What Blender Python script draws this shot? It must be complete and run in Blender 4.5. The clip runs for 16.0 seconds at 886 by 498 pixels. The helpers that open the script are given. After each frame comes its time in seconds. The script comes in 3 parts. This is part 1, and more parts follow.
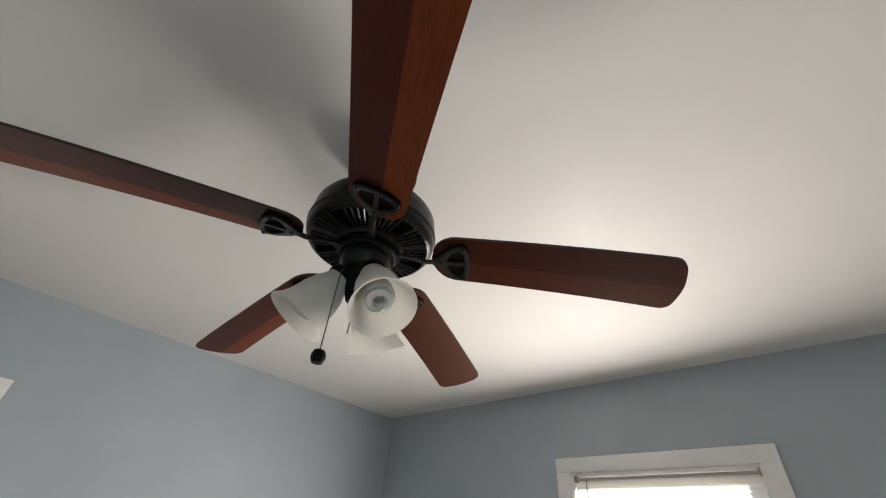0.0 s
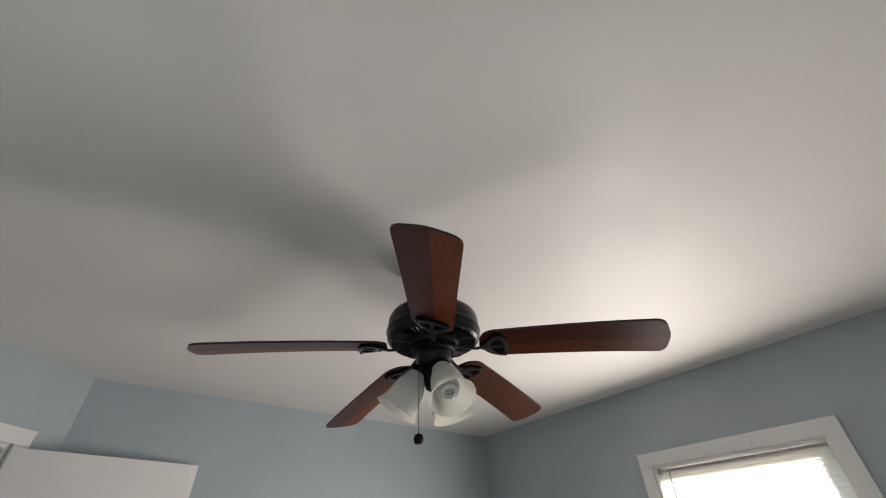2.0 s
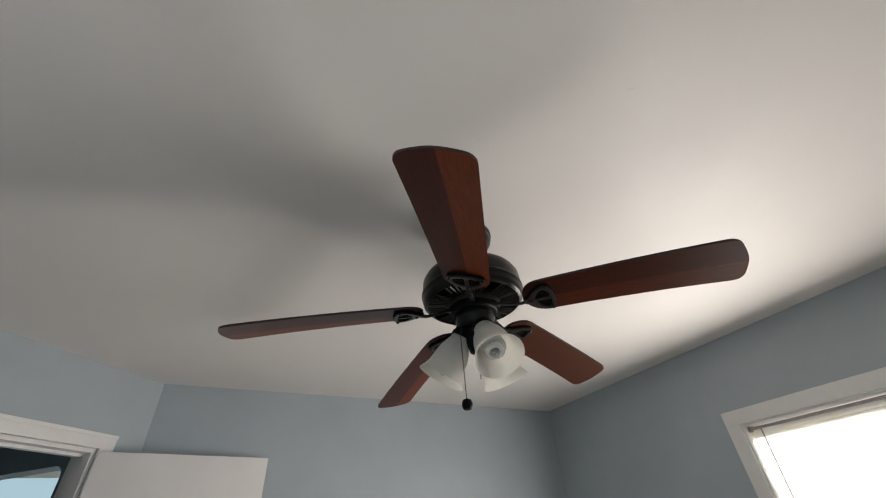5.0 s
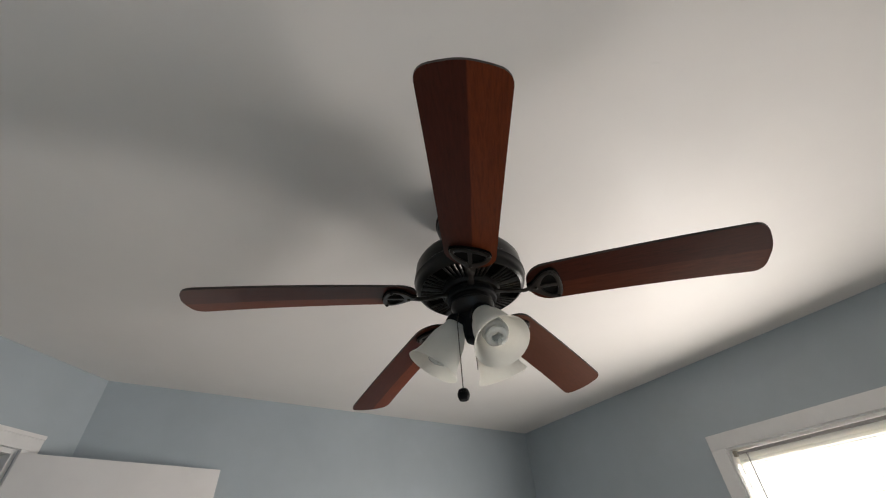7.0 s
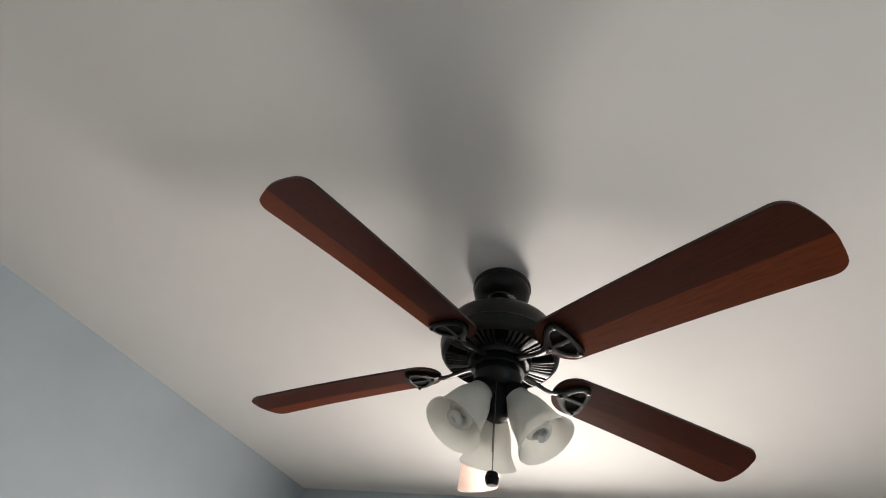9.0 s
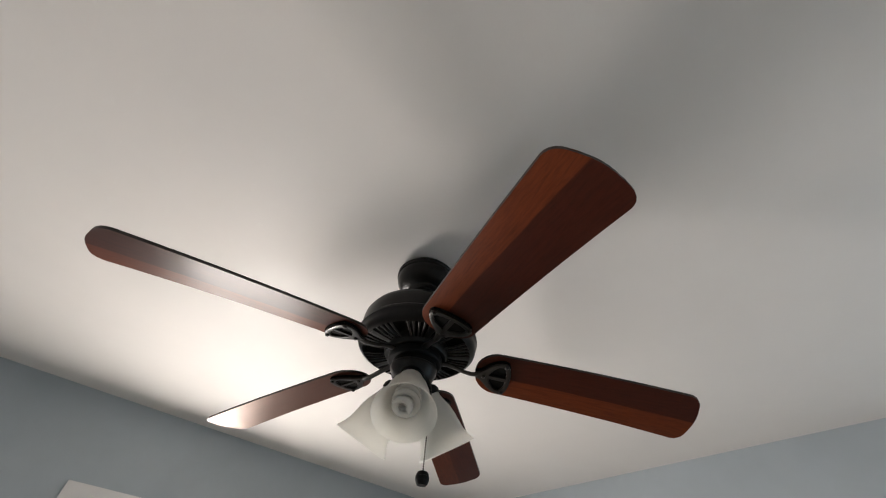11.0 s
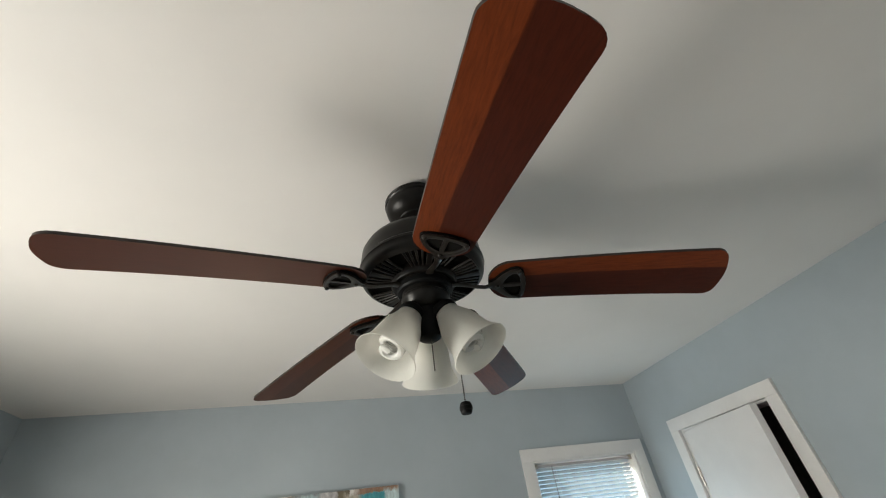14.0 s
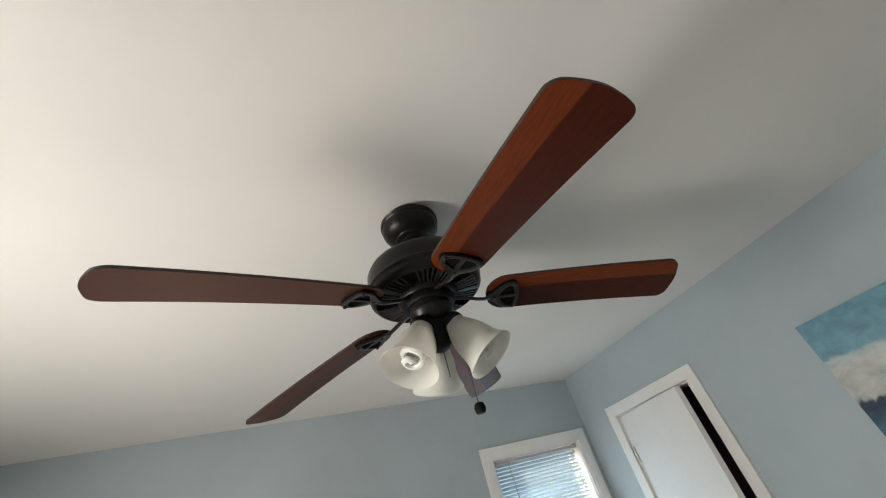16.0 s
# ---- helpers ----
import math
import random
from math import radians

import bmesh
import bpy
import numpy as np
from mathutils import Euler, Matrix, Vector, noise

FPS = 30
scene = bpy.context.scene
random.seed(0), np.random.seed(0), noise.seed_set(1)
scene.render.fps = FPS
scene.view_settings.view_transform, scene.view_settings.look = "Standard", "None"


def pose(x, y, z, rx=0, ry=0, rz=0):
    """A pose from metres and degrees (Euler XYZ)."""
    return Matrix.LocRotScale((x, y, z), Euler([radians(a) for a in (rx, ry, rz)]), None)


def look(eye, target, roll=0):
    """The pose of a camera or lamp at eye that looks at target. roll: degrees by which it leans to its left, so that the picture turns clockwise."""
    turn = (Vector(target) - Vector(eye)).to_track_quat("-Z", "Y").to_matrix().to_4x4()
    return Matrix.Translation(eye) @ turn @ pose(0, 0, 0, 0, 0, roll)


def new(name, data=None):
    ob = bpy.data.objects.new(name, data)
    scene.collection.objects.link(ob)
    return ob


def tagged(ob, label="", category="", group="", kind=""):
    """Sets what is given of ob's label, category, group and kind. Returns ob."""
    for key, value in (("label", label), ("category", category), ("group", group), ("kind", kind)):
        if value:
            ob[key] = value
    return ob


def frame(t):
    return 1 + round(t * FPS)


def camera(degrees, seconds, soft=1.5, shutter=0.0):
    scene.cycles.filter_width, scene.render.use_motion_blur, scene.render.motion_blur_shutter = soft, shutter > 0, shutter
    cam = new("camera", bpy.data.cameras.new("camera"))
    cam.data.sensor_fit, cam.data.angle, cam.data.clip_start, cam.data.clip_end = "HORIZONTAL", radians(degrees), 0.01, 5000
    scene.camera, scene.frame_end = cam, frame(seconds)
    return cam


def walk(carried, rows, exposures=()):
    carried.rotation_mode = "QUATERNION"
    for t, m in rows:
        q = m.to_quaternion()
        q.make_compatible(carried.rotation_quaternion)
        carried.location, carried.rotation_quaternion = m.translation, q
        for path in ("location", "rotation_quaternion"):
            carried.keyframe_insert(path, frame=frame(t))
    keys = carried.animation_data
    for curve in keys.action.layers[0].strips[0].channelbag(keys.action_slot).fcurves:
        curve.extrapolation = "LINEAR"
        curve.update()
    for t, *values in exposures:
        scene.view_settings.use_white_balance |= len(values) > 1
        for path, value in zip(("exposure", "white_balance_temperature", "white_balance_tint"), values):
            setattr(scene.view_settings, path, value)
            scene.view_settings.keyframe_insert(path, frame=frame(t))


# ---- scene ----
cam = camera(95.8, 16.0, soft=1.1)

PATH = [
    (0, (-0.415, -0.609, 1.643), (0.750, 0.469, 2.861), 4.9),
    (0.5, (-0.361, -0.669, 1.642), (0.620, 0.592, 2.843), 9.0),
    (1, (-0.438, -0.655, 1.665), (0.495, 0.623, 2.888), 9.5),
    (1.5, (-0.613, -0.829, 1.693), (0.311, 0.438, 2.932), 2.9),
    (2, (-0.667, -0.945, 1.657), (0.290, 0.316, 2.877), -2.1),
    (2.5, (-0.640, -0.975, 1.655), (0.193, 0.362, 2.886), -5.8),
    (3, (-0.590, -0.958, 1.678), (0.266, 0.446, 2.816), -8.3),
    (3.5, (-0.558, -0.900, 1.663), (0.313, 0.532, 2.754), -7.3),
    (4, (-0.577, -0.880, 1.655), (0.192, 0.551, 2.821), -5.0),
    (6.5, (-0.523, -0.749, 1.609), (0.304, 0.610, 2.820), -3.5),
    (7, (-0.543, -0.693, 1.605), (0.316, 0.586, 2.880), -4.1),
    (7.5, (-0.692, -0.643, 1.611), (0.101, 0.575, 2.985), 3.7),
    (8, (-0.764, -0.585, 1.615), (0.160, 0.362, 3.115), 2.7),
    (8.5, (-0.782, -0.393, 1.621), (0.311, 0.347, 3.126), 3.8),
    (9, (-0.822, -0.207, 1.628), (0.378, 0.404, 3.107), 12.1),
    (9.5, (-0.900, -0.062, 1.682), (0.448, 0.133, 3.148), 7.7),
    (10, (-0.844, 0.098, 1.655), (0.525, -0.065, 3.104), 11.2),
    (12.5, (-0.151, 0.841, 1.684), (0.209, -0.584, 3.039), -5.4),
    (13, (-0.043, 0.939, 1.687), (0.018, -0.646, 2.906), -2.3),
    (13.5, (0.066, 0.849, 1.691), (-0.201, -0.618, 3.023), -6.5),
    (14, (0.173, 0.771, 1.692), (-0.289, -0.777, 2.872), -8.4),
    (14.5, (0.329, 0.791, 1.694), (-0.435, -0.759, 2.699), -8.0),
    (15, (0.391, 0.804, 1.694), (-0.467, -0.646, 2.771), -6.0),
    (15.5, (0.386, 0.816, 1.689), (-0.372, -0.703, 2.746), -7.9),
    (16, (0.369, 0.806, 1.689), (-0.432, -0.622, 2.836), -17.3),
]
GAP = [(11.25, (-0.63, 0.57, 1.665), (0.32, -0.38, 3.07), 3.0)]
walk(cam, [(t, look(eye, target, roll)) for t, eye, target, roll in sorted(PATH + GAP)],
     exposures=[(t, stops, 6500, tint) for t, stops, tint in (
         (0, 0.95, 10), (1, 0.93, 10), (2, 0.84, 10), (2.5, 0.79, 10), (4, 0.81, 10), (7, 0.86, 10), (9, 1.12, 10), (10, 1.14, 11), (12.5, 0.86, 8), (13, 0.81, 5), (14, 0.95, 4), (15, 0.98, 8), (16, 0.96, 5))])

# ---- light ----
SUN_EL, SUN_DIR = 19.0, Vector((1.0, -0.45, 0.0)).normalized()
world = bpy.data.worlds.new("sky")
scene.world = world
world.use_nodes = True
wn = world.node_tree
sky = wn.nodes.new("ShaderNodeTexSky")
sky.sky_type, sky.sun_disc = "NISHITA", False
sky.sun_elevation = radians(SUN_EL)
sky.sun_rotation = math.atan2(SUN_DIR.x, SUN_DIR.y)
wn.links.new(sky.outputs[0], wn.nodes["Background"].inputs[0])
wn.nodes["Background"].inputs[1].default_value = 0.15

sun = new("sun", bpy.data.lights.new("sun", "SUN"))
sun.data.energy, sun.data.angle, sun.data.color = 5.0, radians(0.5), (1.0, 0.95, 0.87)
sun_from = Vector((SUN_DIR.x * math.cos(radians(SUN_EL)), SUN_DIR.y * math.cos(radians(SUN_EL)), math.sin(radians(SUN_EL))))
sun.matrix_world = look(sun_from * 10, (0, 0, 0))


def window_light(name, eye, target, w, h, power, color, spread=180):
    la = bpy.data.lights.new(name, "AREA")
    la.shape, la.size, la.size_y, la.energy, la.color = "RECTANGLE", w, h, power, color
    la.spread = radians(spread)
    ob = new(name, la)
    ob.matrix_world = look(eye, target)
    return ob


window_light("window_light_east", (1.690, 0.02, 1.34), (0.0, 0.02, 1.24), 0.56, 0.96, 18.6, (1.0, 0.93, 0.87))
window_light("window_light_south", (-1.267, -1.68, 1.35), (-1.15, 0.0, 1.6), 0.62, 0.90, 1.3, (0.52, 0.79, 1.0))


# ---- materials ----
def nodes_of(name):
    m = bpy.data.materials.new(name)
    m.use_nodes = True
    nt = m.node_tree
    return m, nt, nt.nodes["Principled BSDF"]


def node(nt, kind, **ins):
    n = nt.nodes.new(kind)
    for k, v in ins.items():
        n.inputs[k.replace("_", " ")].default_value = v
    return n


def ramp(nt, fac, stops):
    r = nt.nodes.new("ShaderNodeValToRGB")
    e = r.color_ramp.elements
    while len(e) < len(stops):
        e.new(0.5)
    for el, (p, c) in zip(e, stops):
        el.position, el.color = p, (*c, 1)
    nt.links.new(fac, r.inputs[0])
    return r.outputs[0]


def coords(nt, scale=(1, 1, 1), which="Object"):
    tc = nt.nodes.new("ShaderNodeTexCoord")
    mp = nt.nodes.new("ShaderNodeMapping")
    mp.inputs["Scale"].default_value = scale
    nt.links.new(tc.outputs[which], mp.inputs[0])
    return mp.outputs[0]


def noise_tex(nt, vec, scale, detail=4.0, rough=0.55, distortion=0.0):
    n = node(nt, "ShaderNodeTexNoise", Scale=scale, Detail=detail, Roughness=rough, Distortion=distortion)
    nt.links.new(vec, n.inputs["Vector"])
    return n.outputs["Fac"]


def bump(nt, bsdf, height, strength, distance):
    b = node(nt, "ShaderNodeBump", Strength=strength, Distance=distance)
    nt.links.new(height, b.inputs["Height"])
    nt.links.new(b.outputs[0], bsdf.inputs["Normal"])
    return b


def paint(name, color, rough, spread=0.06, grain=260.0, depth=0.0006, broad=2.2, wave=0.0):
    """Rolled wall paint: faint patches, an orange-peel relief and, with wave, a surface that is not quite flat."""
    m, nt, b = nodes_of(name)
    vec = coords(nt)
    patch = noise_tex(nt, vec, broad, 5.0, 0.6)
    lo, hi = [c * (1 - spread) for c in color], [min(1, c * (1 + spread)) for c in color]
    nt.links.new(ramp(nt, patch, [(0.3, lo), (0.7, hi)]), b.inputs["Base Color"])
    b.inputs["Roughness"].default_value = rough
    if wave:
        sheen = node(nt, "ShaderNodeMapRange")
        sheen.inputs["From Min"].default_value, sheen.inputs["From Max"].default_value = 0.35, 0.62
        sheen.inputs["To Min"].default_value, sheen.inputs["To Max"].default_value = rough - 0.05, rough + 0.04
        nt.links.new(noise_tex(nt, vec, 4.5, 3.0, 0.5, 0.3), sheen.inputs[0])
        nt.links.new(sheen.outputs[0], b.inputs["Roughness"])
    h = noise_tex(nt, vec, grain, 3.0, 0.6)
    first = bump(nt, b, h, 0.35, depth)
    if wave:
        second = node(nt, "ShaderNodeBump", Strength=1.0, Distance=wave)
        nt.links.new(noise_tex(nt, vec, 4.0, 1.0, 0.4), second.inputs["Height"])
        nt.links.new(second.outputs[0], first.inputs["Normal"])
    return m


def plain(name, color, rough=0.5, metal=0.0, spread=0.12, scale=30.0, coat=0.0, spec=0.5):
    m, nt, b = nodes_of(name)
    f = noise_tex(nt, coords(nt), scale, 4.0, 0.6)
    lo, hi = [c * (1 - spread) for c in color], [min(1, c * (1 + spread)) for c in color]
    nt.links.new(ramp(nt, f, [(0.3, lo), (0.7, hi)]), b.inputs["Base Color"])
    b.inputs["Metallic"].default_value = metal
    b.inputs["Coat Weight"].default_value = coat
    b.inputs["Specular IOR Level"].default_value = spec
    mr = node(nt, "ShaderNodeMapRange")
    mr.inputs["To Min"].default_value, mr.inputs["To Max"].default_value = rough * 0.85, min(1, rough * 1.15)
    nt.links.new(f, mr.inputs[0])
    nt.links.new(mr.outputs[0], b.inputs["Roughness"])
    return m


def wood(name, side, dark, light, rough=0.29, spec=0.16, tint=(1.0, 1.0, 1.0)):
    """Stained veneer along x; side +1 or -1: the edge with the paler strip, 0: one tone."""
    m, nt, b = nodes_of(name)
    grain = noise_tex(nt, coords(nt, (3.0, 70.0, 70.0)), 3.0, 6.0, 0.65, 0.4)
    slow = noise_tex(nt, coords(nt, (1.5, 9.0, 9.0)), 3.0, 3.0, 0.5, 0.8)
    def tone(c):
        return ramp(nt, grain, [(0.25, [v * 0.62 for v in c]), (0.5, c), (0.8, [v * 1.35 for v in c])])
    base = tone(dark)
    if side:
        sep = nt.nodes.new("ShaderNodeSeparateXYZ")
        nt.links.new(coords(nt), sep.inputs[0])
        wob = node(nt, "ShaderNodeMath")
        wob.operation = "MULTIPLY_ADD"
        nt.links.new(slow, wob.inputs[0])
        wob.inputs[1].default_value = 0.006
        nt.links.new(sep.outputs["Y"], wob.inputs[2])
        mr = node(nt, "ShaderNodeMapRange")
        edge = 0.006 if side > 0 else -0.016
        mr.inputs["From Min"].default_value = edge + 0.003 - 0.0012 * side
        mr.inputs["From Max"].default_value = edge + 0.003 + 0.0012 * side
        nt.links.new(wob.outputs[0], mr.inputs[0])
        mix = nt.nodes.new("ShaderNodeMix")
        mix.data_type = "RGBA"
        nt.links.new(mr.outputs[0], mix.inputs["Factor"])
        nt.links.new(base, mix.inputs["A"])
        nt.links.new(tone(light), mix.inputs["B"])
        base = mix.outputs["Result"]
    nt.links.new(base, b.inputs["Base Color"])
    b.inputs["Roughness"].default_value = rough
    b.inputs["Specular IOR Level"].default_value = spec
    b.inputs["Specular Tint"].default_value = (*tint, 1)
    b.inputs["Coat Roughness"].default_value = 0.3
    bump(nt, b, grain, 0.05, 0.0004)
    return m


def see_through(name, color, rough, share, spread=0.05):
    """Thin stuff that lets part of the light through: frosted glass, blind slats."""
    m, nt, b = nodes_of(name)
    f = noise_tex(nt, coords(nt), 25.0, 4.0, 0.6)
    col = ramp(nt, f, [(0.3, [c * (1 - spread) for c in color]), (0.7, color)])
    nt.links.new(col, b.inputs["Base Color"])
    b.inputs["Roughness"].default_value = rough
    t = nt.nodes.new("ShaderNodeBsdfTranslucent")
    nt.links.new(col, t.inputs[0])
    mx = nt.nodes.new("ShaderNodeMixShader")
    mx.inputs[0].default_value = share
    nt.links.new(b.outputs[0], mx.inputs[1])
    nt.links.new(t.outputs[0], mx.inputs[2])
    nt.links.new(mx.outputs[0], nt.nodes["Material Output"].inputs["Surface"])
    return m


WALL = paint("blue_grey_wall_paint", (0.412, 0.466, 0.502), 0.55, wave=0.002)
CEIL = paint("ceiling_paint", (0.80, 0.775, 0.745), 0.55, spread=0.03, depth=0.0005, broad=1.3, wave=0.004)
CEIL.node_tree.nodes["Principled BSDF"].inputs["Specular IOR Level"].default_value = 0.32
TRIM = plain("white_gloss_paint", (0.80, 0.79, 0.78), 0.35, spread=0.03, scale=12)
DOOR = plain("white_door_paint", (0.78, 0.76, 0.75), 0.40, spread=0.03, scale=6)
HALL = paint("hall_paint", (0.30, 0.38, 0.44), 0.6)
# closet walls: unlit gloom mixed into this brown
CLOSET_SHADE = plain("closet_shade_brown", (0.24, 0.20, 0.18), 0.7)
BRONZE = plain("oil_rubbed_bronze", (0.009, 0.0080, 0.0070), 0.34, 0.0, 0.25, 60.0, 0.0, 0.26)
BRONZE2 = plain("worn_bronze", (0.014, 0.0115, 0.0095), 0.30, 0.0, 0.3, 80.0, 0.0, 0.42)
HOLLOW = plain("black_backing", (0.006, 0.0055, 0.005), 0.7, spec=0.08)
BLACK = plain("black_plastic", (0.006, 0.0062, 0.0065), 0.5, spec=0.14)
STEEL = plain("brushed_steel", (0.45, 0.43, 0.40), 0.3, 0.9)
DARKWOOD, LIGHTWOOD = (0.047, 0.0092, 0.0042), (0.122, 0.0255, 0.0070)
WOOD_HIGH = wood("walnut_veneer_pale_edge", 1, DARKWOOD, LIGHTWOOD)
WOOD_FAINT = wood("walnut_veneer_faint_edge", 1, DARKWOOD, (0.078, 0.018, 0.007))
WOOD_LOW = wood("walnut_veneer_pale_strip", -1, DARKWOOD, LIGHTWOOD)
WOOD_PLAIN = wood("walnut_veneer", 0, (0.052, 0.0125, 0.0064), LIGHTWOOD, 0.34, 0.90, (1.0, 0.50, 0.28))
EDGE = plain("dark_blade_edge", (0.02, 0.012, 0.009), 0.45)
FROST = see_through("frosted_glass", (0.93, 0.92, 0.88), 0.30, 0.55)
BULB = plain("white_lamp_glass", (0.72, 0.72, 0.69), 0.25, spread=0.02)
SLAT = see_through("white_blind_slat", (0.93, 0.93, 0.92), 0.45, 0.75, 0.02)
# south blind: white slats with shade and a sky-blue cast in their colour
SHADED_SLAT = see_through("shaded_white_blind_slat", (0.74, 0.79, 0.83), 0.45, 0.42, 0.02)
FLOOR = plain("oak_floor", (0.36, 0.31, 0.265), 0.45, spread=0.2, scale=8)
GRASS = plain("lawn", (0.045, 0.06, 0.03), 0.9, spread=0.4, scale=2)
SIDING = plain("outer_siding", (0.55, 0.54, 0.50), 0.7)

GLASS, gn, gb = nodes_of("window_glass")
gb.inputs["Roughness"].default_value, gb.inputs["Transmission Weight"].default_value, gb.inputs["IOR"].default_value = 0.0, 1.0, 1.05


# ---- shapes ----
def box(bm, lo, hi, m=None):
    v = [bm.verts.new((x, y, z)) for x in (lo[0], hi[0]) for y in (lo[1], hi[1]) for z in (lo[2], hi[2])]
    for f in ((0, 1, 3, 2), (4, 6, 7, 5), (0, 4, 5, 1), (2, 3, 7, 6), (0, 2, 6, 4), (1, 5, 7, 3)):
        bm.faces.new([v[i] for i in f])
    if m:
        bmesh.ops.transform(bm, matrix=m, verts=v)
    return v


def bevelled(lo, hi, r=0.003, m=None):
    bm = bmesh.new()
    box(bm, lo, hi)
    bmesh.ops.bevel(bm, geom=bm.edges[:], offset=r, segments=2, affect="EDGES", profile=0.6)
    if m:
        bmesh.ops.transform(bm, matrix=m, verts=bm.verts)
    return bm


def revolve(profile, n=48, bm=None, m=None):
    """Turns (radius, height) pairs about z."""
    bm = bm or bmesh.new()
    rings, made = [], []
    for r, z in profile:
        ring = [bm.verts.new((0, 0, z))] if r < 1e-6 else [bm.verts.new((r * math.cos(2 * math.pi * i / n), r * math.sin(2 * math.pi * i / n), z)) for i in range(n)]
        rings.append(ring)
        made += ring
    for a, b in zip(rings, rings[1:]):
        for i in range(n):
            j = (i + 1) % n
            if len(a) == 1 and len(b) > 1:
                bm.faces.new((a[0], b[i], b[j]))
            elif len(b) == 1 and len(a) > 1:
                bm.faces.new((a[i], a[j], b[0]))
            elif len(a) > 1:
                bm.faces.new((a[i], a[j], b[j], b[i]))
    if m:
        bmesh.ops.transform(bm, matrix=m, verts=made)
    bmesh.ops.recalc_face_normals(bm, faces=bm.faces)
    return bm


def sweep(pts, side, up, bm=None, n=8, m=None, flat=0.0):
    """A bar with a rounded section (half widths side and up) along points; side may vary from point to point."""
    bm = bm or bmesh.new()
    pts = [Vector(p) for p in pts]
    side = side if isinstance(side, (list, tuple)) else [side] * len(pts)
    rings, made = [], []
    for i, p in enumerate(pts):
        t = (pts[min(i + 1, len(pts) - 1)] - pts[max(i - 1, 0)]).normalized()
        ref = Vector((0, 0, 1)) if abs(t.z) < 0.9 else Vector((1, 0, 0))
        s = t.cross(ref).normalized()
        u = s.cross(t).normalized()
        ring = []
        for k in range(n):
            a = 2 * math.pi * (k + 0.5) / n
            c, d = math.cos(a), math.sin(a)
            q = max(abs(c), abs(d)) if flat else 1.0
            ring.append(bm.verts.new(p + s * side[i] * c / (q if flat else 1) + u * up * d / (q if flat else 1)))
        rings.append(ring)
        made += ring
    for a, b in zip(rings, rings[1:]):
        for k in range(n):
            bm.faces.new((a[k], a[(k + 1) % n], b[(k + 1) % n], b[k]))
    bm.faces.new(rings[0][::-1])
    bm.faces.new(rings[-1])
    if m:
        bmesh.ops.transform(bm, matrix=m, verts=made)
    bmesh.ops.recalc_face_normals(bm, faces=bm.faces)
    return bm


def mesh_of(name, bm, material, smooth=True):
    me = bpy.data.meshes.new(name)
    bm.to_mesh(me)
    bm.free()
    for mat in (material if isinstance(material, (list, tuple)) else [material]):
        me.materials.append(mat)
    if smooth:
        me.polygons.foreach_set("use_smooth", [True] * len(me.polygons))
        me.set_sharp_from_angle(angle=radians(35))
    return me


def part(name, bm, material, parent, label="", m=None, smooth=True):
    me = bm if isinstance(bm, bpy.types.Mesh) else mesh_of(name, bm, material, smooth)
    ob = new(name, me)
    ob.parent = parent
    if m:
        ob.matrix_basis = m
    if label:
        ob["label"] = label
    return ob


def empty(name, m, label, category, group="", kind=""):
    e = new(name)
    e.matrix_basis = m
    e.empty_display_size = 0.1
    return tagged(e, label, category, group, kind)


# ---- room ----
XW, XE, YS, YN, H, TH = -1.718, 1.733, -1.707, 1.749, 2.440, 0.12
CX, CY = -0.903, 1.749          # where the slanted corner wall starts
# slanted wall: x runs along it from the north wall, y out of the room
SLANT = Matrix(((-0.70711, -0.70711, 0, CX), (-0.70711, 0.70711, 0, CY), (0, 0, 1, 0), (0, 0, 0, 1)))
SLEN = (CX - XW) * math.sqrt(2)


def structure(name, bm, material, label, category="wall", smooth=False):
    bmesh.ops.recalc_face_normals(bm, faces=bm.faces)
    return tagged(new(name, mesh_of(name, bm, material, smooth)), label, category, kind="structure")


def pierced(a0, a1, t0, t1, holes, m, top=H + 0.02):
    """A wall along local x from a0 to a1, thick from y t0 to t1, with holes (x0, x1, z0, z1)."""
    bm = bmesh.new()
    x = a0
    for h0, h1, z0, z1 in holes:
        box(bm, (x, t0, 0), (h0, t1, top), m)
        box(bm, (h0, t0, z1), (h1, t1, top), m)
        if z0 > 0:
            box(bm, (h0, t0, 0), (h1, t1, z0), m)
        x = h1
    box(bm, (x, t0, 0), (a1, t1, top), m)
    return bm


EAST = Matrix(((0, 1, 0, XE), (1, 0, 0, 0), (0, 0, 1, 0), (0, 0, 0, 1)))      # x: along +y, y: outwards
SOUTH = Matrix(((1, 0, 0, 0), (0, -1, 0, YS), (0, 0, 1, 0), (0, 0, 0, 1)))
WEST = Matrix(((0, -1, 0, XW), (1, 0, 0, 0), (0, 0, 1, 0), (0, 0, 0, 1)))
NORTH = Matrix(((1, 0, 0, 0), (0, 1, 0, YN), (0, 0, 1, 0), (0, 0, 0, 1)))
WA = (-0.425, 0.378, 0.86, 2.019)     # opening of the east window
WB = (-1.608, -0.917, 0.86, 2.019)    # opening of the south window
CL = (-1.365, -0.760, 0.0, 2.057)     # opening of the closet
DR = (0.210, 0.965, 0.0, 2.088)       # opening of the bedroom door in the slanted wall

